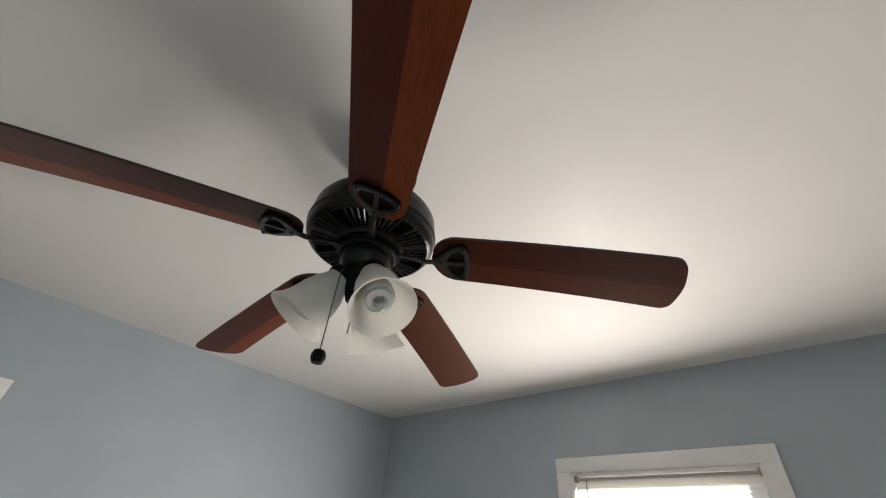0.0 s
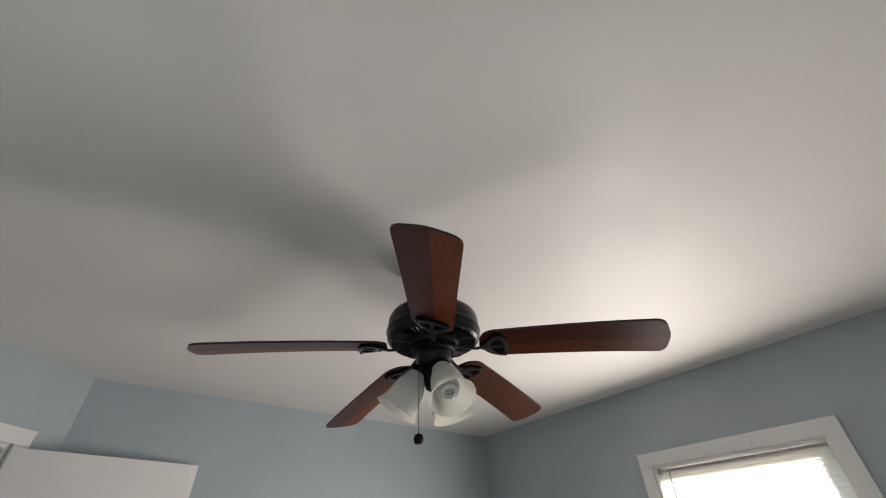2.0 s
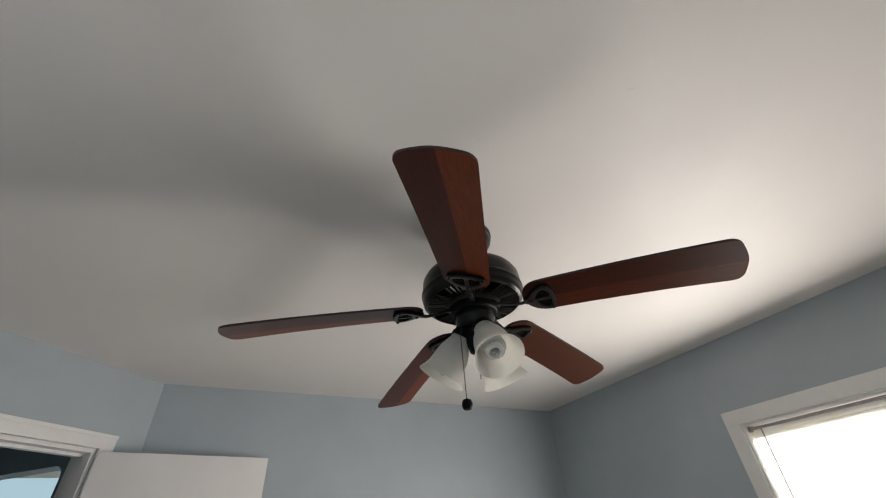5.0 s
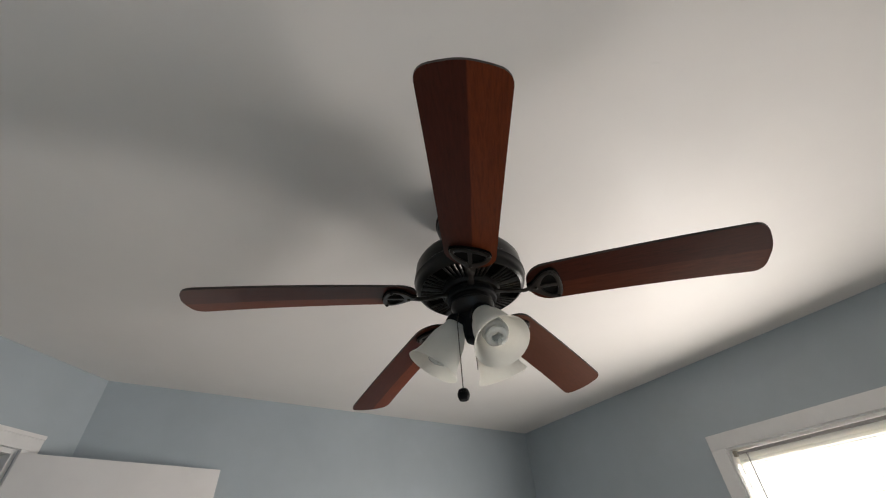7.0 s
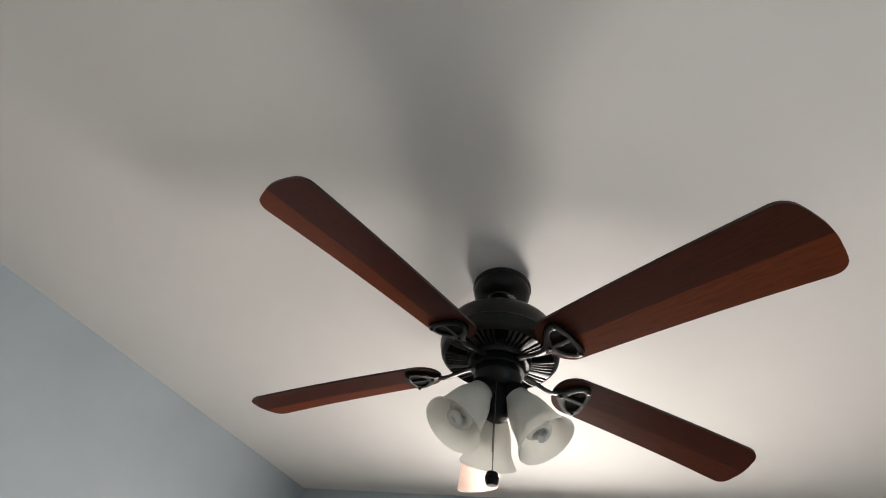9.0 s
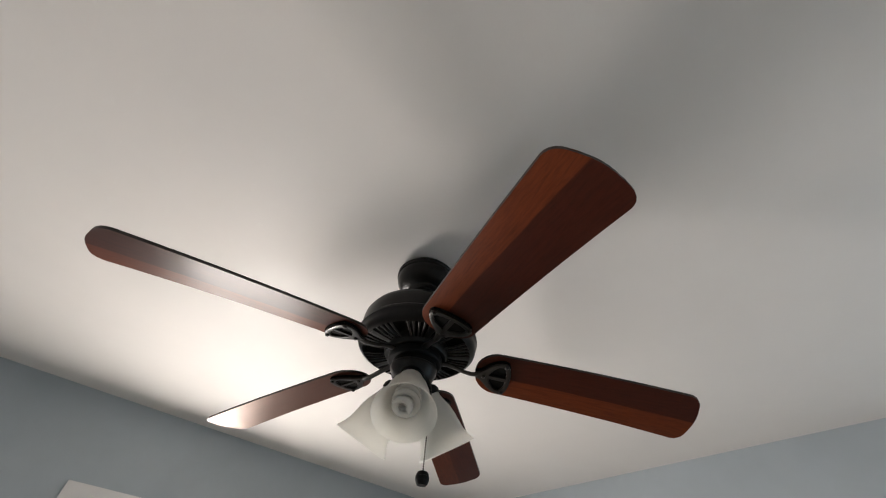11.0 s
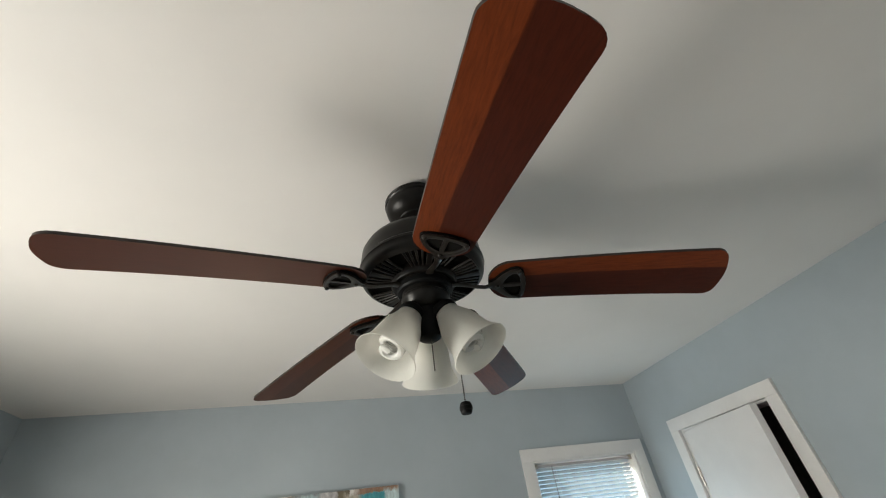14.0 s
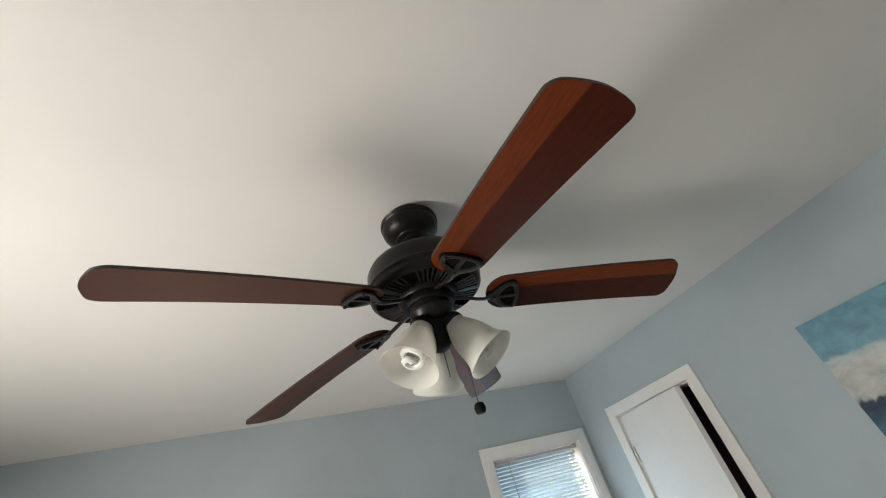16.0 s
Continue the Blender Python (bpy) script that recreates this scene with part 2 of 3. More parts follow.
structure("wall_north", pierced(CX, XE + TH, 0, TH, [], NORTH), WALL, "blue-grey painted plaster wall, smooth roller finish")
structure("wall_east", pierced(YS - TH, YN, 0, TH, [WA], EAST), WALL, "blue-grey painted wall around the bright window")
structure("wall_south", pierced(XW - TH, XE, 0, TH, [WB], SOUTH), WALL, "blue-grey painted wall with a window near the corner")
structure("wall_west", pierced(YS, CY - (CX - XW), 0, TH, [CL], WEST), WALL, "blue-grey painted wall with a closet doorway")
structure("wall_slanted", pierced(-0.03, SLEN + 0.03, 0, TH, [DR], SLANT), WALL, "blue-grey wall cutting the corner at an angle")

bm = bmesh.new()
box(bm, (-4.6, YS - TH, -0.2), (XE + TH, 5.0, 0.0))
structure("floor", bm, FLOOR, "plain brown oak floor", "floor")

# ceiling, with a few raised flecks and scratches of old paint
bm = bmesh.new()
box(bm, (-4.6, YS - TH, H), (XE + TH, 5.0, H + 0.15))
for x, y, a, l, w in ((-0.745, 0.752, 20, 0.008, 0.003), (0.252, -0.653, 0, 0.002, 0.003), (0.272, -0.622, 40, 0.002, 0.003), (-0.430, -0.262, 75, 0.009, 0.0025),
                      (0.102, -0.605, -40, 0.010, 0.0015), (0.228, -0.479, 10, 0.003, 0.0025), (0.157, 0.517, 0, 0.002, 0.002), (-0.117, -0.146, 30, 0.004, 0.003)):
    box(bm, (-l, -w / 2, -0.0007), (l, w / 2, 0.001), pose(x, y, H, 0, 0, a))
structure("ceiling", bm, CEIL, "off-white ceiling with a slight satin sheen", "ceiling")

# unseen slab added overhead; its south overhang is there to shade the window
bm = bmesh.new()
box(bm, (-4.8, YS - TH - 0.55, H + 0.151), (XE + TH + 0.05, 5.1, H + 0.30))
structure("roof", bm, SIDING, "plain unseen roof slab, south overhang added to cut daylight", "roof")

# hall behind the bedroom door
HW = -0.155
hw = (0.76, 1.75, 1.40, 2.15)
HALLM = SLANT @ Matrix(((0, -1, 0, HW), (1, 0, 0, 0), (0, 0, 1, 0), (0, 0, 0, 1)))
bm = pierced(TH, 3.2, 0.0, 0.10, [hw], HALLM)
R = 0.07
for sx, x0 in ((1, hw[0]), (-1, hw[1])):
    for sz, z0 in ((1, hw[2]), (-1, hw[3])):
        prev = None
        for i in range(9):
            a = math.pi / 2 * i / 8
            px, pz = x0 + sx * R * (1 - math.cos(a)), z0 + sz * R * (1 - math.sin(a))
            row = [bm.verts.new(HALLM @ Vector((px, yy, pz))) for yy in (0.0, 0.10)] + [bm.verts.new(HALLM @ Vector((x0, yy, z0))) for yy in (0.0, 0.10)]
            if prev:
                bm.faces.new((prev[0], prev[1], row[1], row[0]))
                bm.faces.new((prev[0], row[0], row[2]))
                bm.faces.new((prev[1], row[3], row[1]))
            prev = row
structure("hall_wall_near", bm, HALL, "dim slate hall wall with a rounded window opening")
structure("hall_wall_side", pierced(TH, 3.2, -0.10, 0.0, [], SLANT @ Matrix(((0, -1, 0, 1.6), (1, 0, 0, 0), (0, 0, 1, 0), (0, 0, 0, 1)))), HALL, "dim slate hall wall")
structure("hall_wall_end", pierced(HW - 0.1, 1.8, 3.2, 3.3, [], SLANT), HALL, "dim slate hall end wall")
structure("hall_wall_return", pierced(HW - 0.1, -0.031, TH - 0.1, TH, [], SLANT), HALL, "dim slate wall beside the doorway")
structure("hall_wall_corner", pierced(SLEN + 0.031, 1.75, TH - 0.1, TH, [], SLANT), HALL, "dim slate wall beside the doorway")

# ground outside
bm = bmesh.new()
box(bm, (-600, -600, -1.2), (600, 600, -0.9))
structure("ground", bm, GRASS, "green lawn outside the house", "ground")


def glow(name, color, strength):
    m, nt, b = nodes_of(name)
    vec = coords(nt)
    f = noise_tex(nt, vec, 0.5, 4.0, 0.6)
    col = ramp(nt, f, [(0.3, [c * 0.9 for c in color]), (0.7, color)])
    b.inputs["Base Color"].default_value = (0, 0, 0, 1)
    b.inputs["Specular IOR Level"].default_value = 0.0
    nt.links.new(col, b.inputs["Emission Color"])
    b.inputs["Emission Strength"].default_value = strength
    return m


# plain hazy sky beyond the south window and the hall window
bm = bmesh.new()
box(bm, (-9, -8.1, -0.9), (4, -8.0, 7))
structure("backdrop_south", bm, glow("pale_sky_haze", (0.50, 0.74, 0.95), 0.62), "hazy pale blue sky beyond the window", "backdrop")
bm = bmesh.new()
box(bm, (-16, 9.0, -0.9), (4, 9.1, 9), SLANT)
structure("backdrop_north", bm, glow("pale_sky_north", (0.48, 0.68, 0.77), 0.50), "hazy pale blue sky beyond the hall window", "backdrop")


# ---- windows and doors ----
def casing(parent, name, m, x0, x1, z0, z1, w, t=0.018, foot=None):
    """Flat white boards round an opening on the room side; y outwards, so the boards stand at -t."""
    part(name + "_head", bevelled((x0 - w, -t, z1), (x1 + w, -0.001, z1 + w), 0.0012, m), TRIM, parent)
    low = z0 if foot is None else foot
    part(name + "_leg", bevelled((x0 - w, -t, low), (x0, -0.001, z1), 0.0012, m), TRIM, parent)
    part(name + "_leg", bevelled((x1, -t, low), (x1 + w, -0.001, z1), 0.0012, m), TRIM, parent)


def window(name, m, hole, blind_label, tilt, wand_x, rest, gap=0.006, skin=None):
    x0, x1, z0, z1 = hole
    win = tagged(new(name), "white double-hung window with flat white casing", "window", kind="structure")
    casing(win, "window_casing", m, x0, x1, z0, z1, 0.067)
    part("window_sill", bevelled((x0 - 0.09, -0.055, z0 - 0.028), (x1 + 0.09, 0.03, z0 - 0.001), 0.004, m), TRIM, win)
    part("window_apron", bevelled((x0 - 0.07, -0.016, z0 - 0.10), (x1 + 0.07, -0.001, z0 - 0.029), 0.003, m), TRIM, win)
    j = 0.009
    for lo, hi in (((x0 + 0.0005, -0.010, z0), (x0 + j, TH, z1 - 0.0005)), ((x1 - j, -0.010, z0), (x1 - 0.0005, TH, z1 - 0.0005)), ((x0 + j, -0.010, z1 - j), (x1 - j, TH, z1 - 0.0005))):
        part("window_jamb", bevelled(lo, hi, 0.001, m), TRIM, win)
    mid = (z0 + z1) / 2
    for a, b, y in ((z0, mid + 0.02, 0.076), (mid - 0.02, z1 - j, 0.098)):
        sash = bmesh.new()
        f = 0.028
        for lo, hi in (((x0 + j, y, a), (x0 + j + f, y + 0.02, b)), ((x1 - j - f, y, a), (x1 - j, y + 0.02, b)),
                       ((x0 + j + f, y, a), (x1 - j - f, y + 0.02, a + f)), ((x0 + j + f, y, b - f), (x1 - j - f, y + 0.02, b))):
            box(sash, lo, hi, m)
        bmesh.ops.recalc_face_normals(sash, faces=sash.faces)
        s = part("window_sash", sash, TRIM, win, smooth=False)
        g = bmesh.new()
        box(g, (x0 + j + f, y + 0.008, a + f), (x1 - j - f, y + 0.012, b - f), m)
        bmesh.ops.recalc_face_normals(g, faces=g.faces)
        pane = part("pane", g, GLASS, s, smooth=False)
        pane.visible_shadow = False
    # the blind hangs inside the opening
    blind = empty("window_blind", m @ Matrix.Translation(((x0 + x1) / 2, 0.034, z1 - j)), blind_label, "blind")
    half = (x1 - x0) / 2 - j - gap
    rail = bevelled((-half, -0.014, -0.021), (half, 0.012, -0.009), 0.002)
    part("headrail", rail, RAIL, blind, "grey-beige metal headrail")
    for sx in (-1, 1):
        part("bracket", bevelled((sx * half - 0.012, -0.017, -0.028), (sx * half + 0.005, 0.014, -0.004), 0.002), plain_bracket, blind, "grey-beige end bracket")
    prof, n = [], 5
    for i in range(n):
        u = i / (n - 1) - 0.5
        prof.append((u * 0.025, 0.0016 * (1 - 4 * u * u)))
    sm = bmesh.new()
    rows = []
    for x in (-half + 0.004, half - 0.004):
        rows.append([sm.verts.new((x, py, pz)) for py, pz in prof] + [sm.verts.new((x, py, pz - 0.0007)) for py, pz in reversed(prof)])
    k = len(rows[0])
    for i in range(k):
        sm.faces.new((rows[0][i], rows[0][(i + 1) % k], rows[1][(i + 1) % k], rows[1][i]))
    sm.faces.new(rows[0][::-1])
    sm.faces.new(rows[1])
    bmesh.ops.recalc_face_normals(sm, faces=sm.faces)
    slat = mesh_of("slat", sm, skin or SLAT)
    drop, pitch = z1 - j - z0 - 0.02, 0.0212
    count = int((drop - 0.06) / pitch)
    for i in range(count):
        part("slat", slat, None, blind, m=pose(0, 0, -0.033 - i * pitch, tilt + random.uniform(-rest, rest), random.uniform(-0.05, 0.05), 0))
    part("bottom_rail", bevelled((-half + 0.004, -0.012, -0.050 - count * pitch), (half - 0.004, 0.012, -0.038 - count * pitch), 0.003), TRIM, blind)
    for x in (-half * 0.62, half * 0.62):
        for y in (-0.0135, 0.0135):
            part("ladder_cord", sweep([(x, y, -0.025), (x, y, -0.04 - count * pitch)], 0.0008, 0.0008, n=5), TRIM, blind)
    part("tilt_wand", sweep([(wand_x, -0.018, -0.02), (wand_x + 0.004, -0.030, -0.30), (wand_x + 0.006, -0.030, -0.62)], 0.0026, 0.0026, n=6), WAND, blind, "thin grey tilt wand")
    return win


RAIL = plain("headrail_enamel", (0.46, 0.42, 0.42), 0.4, spread=0.04)
plain_bracket = plain("beige_plastic", (0.42, 0.38, 0.32), 0.5)
WAND = plain("grey_clear_wand", (0.20, 0.20, 0.21), 0.25)
window("window_1", EAST, WA, "white slatted blind, lowered and shut, blazing with sun", -60, 0.33, 1.5)
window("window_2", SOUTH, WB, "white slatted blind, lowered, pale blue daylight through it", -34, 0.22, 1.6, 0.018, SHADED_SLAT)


def slab_door(name, m, width, height, label, knob_side=1):
    """A flush slab hinged at local x = 0, its room face at y = 0."""
    d = empty(name, m, label, "door")
    part("leaf", bevelled((0.003, 0.0, 0.012), (width, 0.035, height), 0.002), DOOR, d)
    for z in (0.25, height / 2, height - 0.22):
        part("hinge", sweep([(-0.002, -0.004, z - 0.045), (-0.002, -0.004, z + 0.045)], 0.006, 0.006, n=8), STEEL, d, "small steel hinge")
    for sy, y in ((-1, 0.0), (1, 0.035)):
        knob = revolve([(0, 0), (0.028, 0.0), (0.028, 0.004), (0.012, 0.008), (0.011, 0.03), (0.024, 0.04), (0.027, 0.052), (0.02, 0.062), (0, 0.064)], 20,
                       m=Matrix.Translation((width - 0.065, y, 0.95)) @ pose(0, 0, 0, 90 * (1 if sy < 0 else -1), 0, 0))
        part("knob", knob, BRONZE, d, "dark bronze knob")
    return d


# bedroom door: swung wide open against the north wall
frame_1 = tagged(new("door_1"), "white painted door frame with moulded casing", "door frame", kind="structure")
casing(frame_1, "door_casing", SLANT, DR[0], DR[1], 0.0, DR[3], 0.062, 0.016)
part("backband", bevelled((DR[0] - 0.062, -0.022, DR[3] + 0.045), (DR[1] + 0.062, -0.0165, DR[3] + 0.061), 0.002, SLANT), TRIM, frame_1)
for lo, hi in (((DR[0] + 0.0005, 0, 0), (DR[0] + 0.018, TH, DR[3])), ((DR[1] - 0.018, 0, 0), (DR[1] - 0.0005, TH, DR[3])), ((DR[0] + 0.018, 0, DR[3] - 0.018), (DR[1] - 0.018, TH, DR[3] - 0.0005)),
               ((DR[1] - 0.030, 0.045, 0), (DR[1] - 0.018, 0.075, DR[3] - 0.03)), ((DR[0] + 0.018, 0.045, DR[3] - 0.030), (DR[1] - 0.018, 0.075, DR[3] - 0.018))):
    part("door_jamb", bevelled(lo, hi, 0.001, SLANT), TRIM, frame_1)
hinge = SLANT @ Vector((DR[0] + 0.01, -0.024, 0))
free = Vector((-0.303, 1.690))
swing = math.degrees(math.atan2(free.y - hinge.y, free.x - hinge.x))
slab_door("bedroom_door", pose(hinge.x, hinge.y, 0, 0, 0, swing), 0.735, 2.074, "flat white painted door swung wide open against the wall")

# closet: door ajar, the shade inside put into the walls' dark brown
frame_2 = tagged(new("door_2"), "white painted closet door frame", "door frame", kind="structure")
casing(frame_2, "door_casing", WEST, CL[0], CL[1], 0.0, CL[3], 0.065, 0.018)
for lo, hi in (((CL[0] + 0.0005, 0, 0), (CL[0] + 0.016, TH, CL[3])), ((CL[1] - 0.006, 0, 0), (CL[1] - 0.0005, TH, CL[3])), ((CL[0] + 0.016, 0, CL[3] - 0.012), (CL[1] - 0.006, TH, CL[3] - 0.0005))):
    part("door_jamb", bevelled(lo, hi, 0.001, WEST), TRIM, frame_2)
slab_door("closet_door", WEST @ Matrix.Translation((CL[0] + 0.018, -0.004, 0)) @ pose(0, 0, 0, 0, 0, -9), 0.566, 2.042, "flat white closet door standing slightly ajar")
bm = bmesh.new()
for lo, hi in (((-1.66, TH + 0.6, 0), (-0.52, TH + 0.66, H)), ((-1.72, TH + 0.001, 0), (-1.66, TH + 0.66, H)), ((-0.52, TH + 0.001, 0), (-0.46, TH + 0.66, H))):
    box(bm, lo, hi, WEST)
structure("closet_wall", bm, CLOSET_SHADE, "closet interior, its unlit darkness put into the brown colour")


# ---- paintings ----
def canvas(name, m, w, h, material, label):
    c = empty(name, m, label, "painting")
    part("stretched_canvas", bevelled((0, -0.036, -h), (w, -0.003, 0), 0.003), material, c)
    return c


DAUBS = (  # across, down, half width, half height, colour, raggedness
    (0.82, -0.13, 0.030, 0.026, (0.56, 0.53, 0.50), 1.0), (0.88, -0.145, 0.020, 0.018, (0.60, 0.57, 0.54), 1.0), (0.97, -0.21, 0.045, 0.030, (0.42, 0.40, 0.39), 1.2),
    (0.76, -0.22, 0.150, 0.040, (0.50, 0.46, 0.42), 1.3), (0.73, -0.17, 0.065, 0.070, (0.42, 0.32, 0.24), 1.2), (0.56, -0.035, 0.085, 0.034, (0.50, 0.40, 0.28), 1.2),
    (0.60, -0.105, 0.110, 0.036, (0.20, 0.155, 0.095), 1.3), (0.57, -0.25, 0.100, 0.060, (0.28, 0.31, 0.33), 1.2), (0.46, -0.10, 0.075, 0.16, (0.27, 0.29, 0.31), 1.2),
    (0.45, -0.05, 0.045, 0.060, (0.38, 0.47, 0.49), 1.4), (0.62, -0.175, 0.080, 0.045, (0.20, 0.42, 0.49), 0.8), (0.36, -0.08, 0.045, 0.085, (0.46, 0.44, 0.45), 1.2),
    (0.285, -0.08, 0.035, 0.10, (0.17, 0.14, 0.095), 1.3), (0.20, -0.12, 0.085, 0.10, (0.50, 0.45, 0.37), 1.1), (0.16, -0.25, 0.14, 0.060, (0.33, 0.26, 0.18), 1.2),
    (0.33, -0.23, 0.070, 0.060, (0.56, 0.59, 0.62), 1.2), (0.40, -0.19, 0.036, 0.060, (0.08, 0.09, 0.12), 1.4), (0.10, -0.10, 0.075, 0.032, (0.20, 0.165, 0.095), 1.2),
    (0.11, -0.010, 0.11, 0.018, (0.30, 0.18, 0.12), 0.8), (0.115, -0.050, 0.090, 0.024, (0.07, 0.32, 0.37), 0.8), (0.035, -0.12, 0.038, 0.10, (0.62, 0.74, 0.76), 0.9),
    (0.040, -0.20, 0.040, 0.030, (0.64, 0.60, 0.58), 1.0), (0.036, -0.125, 0.012, 0.014, (0.07, 0.11, 0.14), 0.5), (0.50, -0.50, 0.50, 0.16, (0.40, 0.37, 0.33), 1.2),
)


def abstract_paint():
    """Layered knife daubs on a cream ground, dragged downwards in places."""
    m, nt, b = nodes_of("abstract_painting")
    v = coords(nt)
    swirl = node(nt, "ShaderNodeTexNoise", Scale=16.0, Detail=5.0, Roughness=0.7)
    nt.links.new(coords(nt, (1.3, 1, 0.7)), swirl.inputs["Vector"])
    shift = nt.nodes.new("ShaderNodeVectorMath")
    shift.operation = "SUBTRACT"
    nt.links.new(swirl.outputs["Color"], shift.inputs[0])
    shift.inputs[1].default_value = (0.5, 0.5, 0.5)
    out = ramp(nt, noise_tex(nt, coords(nt, (1, 1, 1.4)), 7.0, 4.0, 0.6, 0.5), [(0.30, (0.58, 0.55, 0.51)), (0.45, (0.76, 0.74, 0.70)), (0.7, (0.82, 0.80, 0.77))])
    for cx, cz, sx, sz, tone, rag in DAUBS:
        warp = nt.nodes.new("ShaderNodeVectorMath")
        warp.operation = "MULTIPLY_ADD"
        nt.links.new(shift.outputs[0], warp.inputs[0])
        warp.inputs[1].default_value = (0.055 * rag, 0, 0.10 * rag)
        nt.links.new(v, warp.inputs[2])
        mp = nt.nodes.new("ShaderNodeMapping")
        mp.inputs["Location"].default_value = (-cx / sx, 0, -cz / sz)
        mp.inputs["Scale"].default_value = (1 / sx, 0, 1 / sz)
        nt.links.new(warp.outputs[0], mp.inputs[0])
        reach = nt.nodes.new("ShaderNodeVectorMath")
        reach.operation = "ABSOLUTE"
        nt.links.new(mp.outputs[0], reach.inputs[0])
        sep = nt.nodes.new("ShaderNodeSeparateXYZ")
        nt.links.new(reach.outputs[0], sep.inputs[0])
        far = node(nt, "ShaderNodeMath")
        far.operation = "MAXIMUM"
        nt.links.new(sep.outputs["X"], far.inputs[0])
        nt.links.new(sep.outputs["Z"], far.inputs[1])
        cover = node(nt, "ShaderNodeMapRange")
        cover.inputs["From Min"].default_value, cover.inputs["From Max"].default_value = 1.10, 0.86
        nt.links.new(far.outputs[0], cover.inputs[0])
        shade_of = ramp(nt, noise_tex(nt, coords(nt, (1, 1, 0.35)), 60.0, 3.0, 0.6), [(0.3, [c * 0.7 for c in tone]), (0.7, [min(1, c * 1.25) for c in tone])])
        lay = nt.nodes.new("ShaderNodeMix")
        lay.data_type = "RGBA"
        nt.links.new(cover.outputs[0], lay.inputs["Factor"])
        nt.links.new(out, lay.inputs["A"])
        nt.links.new(shade_of, lay.inputs["B"])
        out = lay.outputs["Result"]
    nt.links.new(out, b.inputs["Base Color"])
    b.inputs["Roughness"].default_value = 0.5
    bump(nt, b, noise_tex(nt, coords(nt, (1, 1, 1)), 60.0, 5.0, 0.7), 0.5, 0.002)
    return m


def sea_paint():
    m, nt, b = nodes_of("seascape_painting")
    v = coords(nt)
    sep = nt.nodes.new("ShaderNodeSeparateXYZ")
    nt.links.new(v, sep.inputs[0])
    ragged = noise_tex(nt, coords(nt, (1.0, 1, 1.0)), 14.0, 5.0, 0.65, 0.6)
    lvl = node(nt, "ShaderNodeMath")
    lvl.operation = "MULTIPLY_ADD"
    nt.links.new(ragged, lvl.inputs[0])
    lvl.inputs[1].default_value = 0.07
    nt.links.new(sep.outputs["Z"], lvl.inputs[2])
    band = node(nt, "ShaderNodeMapRange")
    band.inputs["From Min"].default_value, band.inputs["From Max"].default_value = -0.70, 0.035
    nt.links.new(lvl.outputs[0], band.inputs[0])
    k = lambda z: (z + 0.70 + 0.035) / 0.735
    tint = ramp(nt, band.outputs[0], [(k(-0.64), (0.34, 0.33, 0.30)), (k(-0.54), (0.05, 0.10, 0.14)), (k(-0.40), (0.06, 0.13, 0.19)), (k(-0.345), (0.03, 0.045, 0.075)),
                                      (k(-0.325), (0.035, 0.05, 0.08)), (k(-0.312), (0.50, 0.50, 0.48)), (k(-0.20), (0.56, 0.56, 0.53)), (k(-0.165), (0.50, 0.55, 0.56)), (k(-0.150), (0.20, 0.37, 0.46)), (k(0.0), (0.15, 0.31, 0.40))])
    strokes = ramp(nt, noise_tex(nt, coords(nt, (1.2, 1, 1.8)), 9.0, 5.0, 0.6, 0.8), [(0.3, (0.72, 0.74, 0.76)), (0.55, (1.0, 1.0, 1.0)), (0.75, (1.2, 1.2, 1.2))])
    mul = nt.nodes.new("ShaderNodeMix")
    mul.data_type, mul.blend_type = "RGBA", "MULTIPLY"
    mul.inputs["Factor"].default_value = 1.0
    nt.links.new(tint, mul.inputs["A"])
    nt.links.new(strokes, mul.inputs["B"])
    nt.links.new(mul.outputs["Result"], b.inputs["Base Color"])
    b.inputs["Roughness"].default_value = 0.55
    bump(nt, b, ragged, 0.4, 0.002)
    return m


canvas("abstract_canvas", SOUTH @ Matrix.Translation((-0.122, 0, 1.974)), 1.015, 0.62, abstract_paint(), "abstract canvas in white, brown, slate and teal on the wall")
canvas("seascape_canvas", WEST @ Matrix.Translation((-0.142, 0, 2.038)), 0.90, 0.70, sea_paint(), "seascape canvas with pale blue sky, cloud and dark sea")

# ---- ceiling fan ----
FAN = empty("ceiling_fan", pose(0, 0, H), "oil-rubbed bronze ceiling fan with five walnut blades and three lamps", "ceiling fan")
D = lambda z: z + 0.036 - H        # height under the ceiling

part("ceiling_plate", revolve([(0.0, -0.0005), (0.070, -0.0005), (0.070, -0.0110), (0.0, -0.0110)]), HOLLOW, FAN, "dark mounting plate above the canopy")
part("canopy", revolve([(0.0, -0.0105), (0.079, -0.0105), (0.081, -0.014), (0.0785, -0.017), (0.0815, -0.020), (0.0815, -0.025), (0.0785, -0.028), (0.0790, -0.035), (0.0760, -0.048),
                        (0.0665, -0.060), (0.055, -0.067), (0.047, -0.070), (0.045, -0.073), (0.0, -0.073)]), BRONZE, FAN, "bronze bell canopy with ringed rim")
part("neck", revolve([(0.0, -0.072), (0.030, -0.072), (0.028, -0.078), (0.020, -0.082), (0.020, -0.132), (0.034, -0.138), (0.046, -0.144), (0.048, -0.151), (0.0, -0.151)]), BRONZE, FAN)
DROP = -0.022        # the drum hangs this much lower on its rod
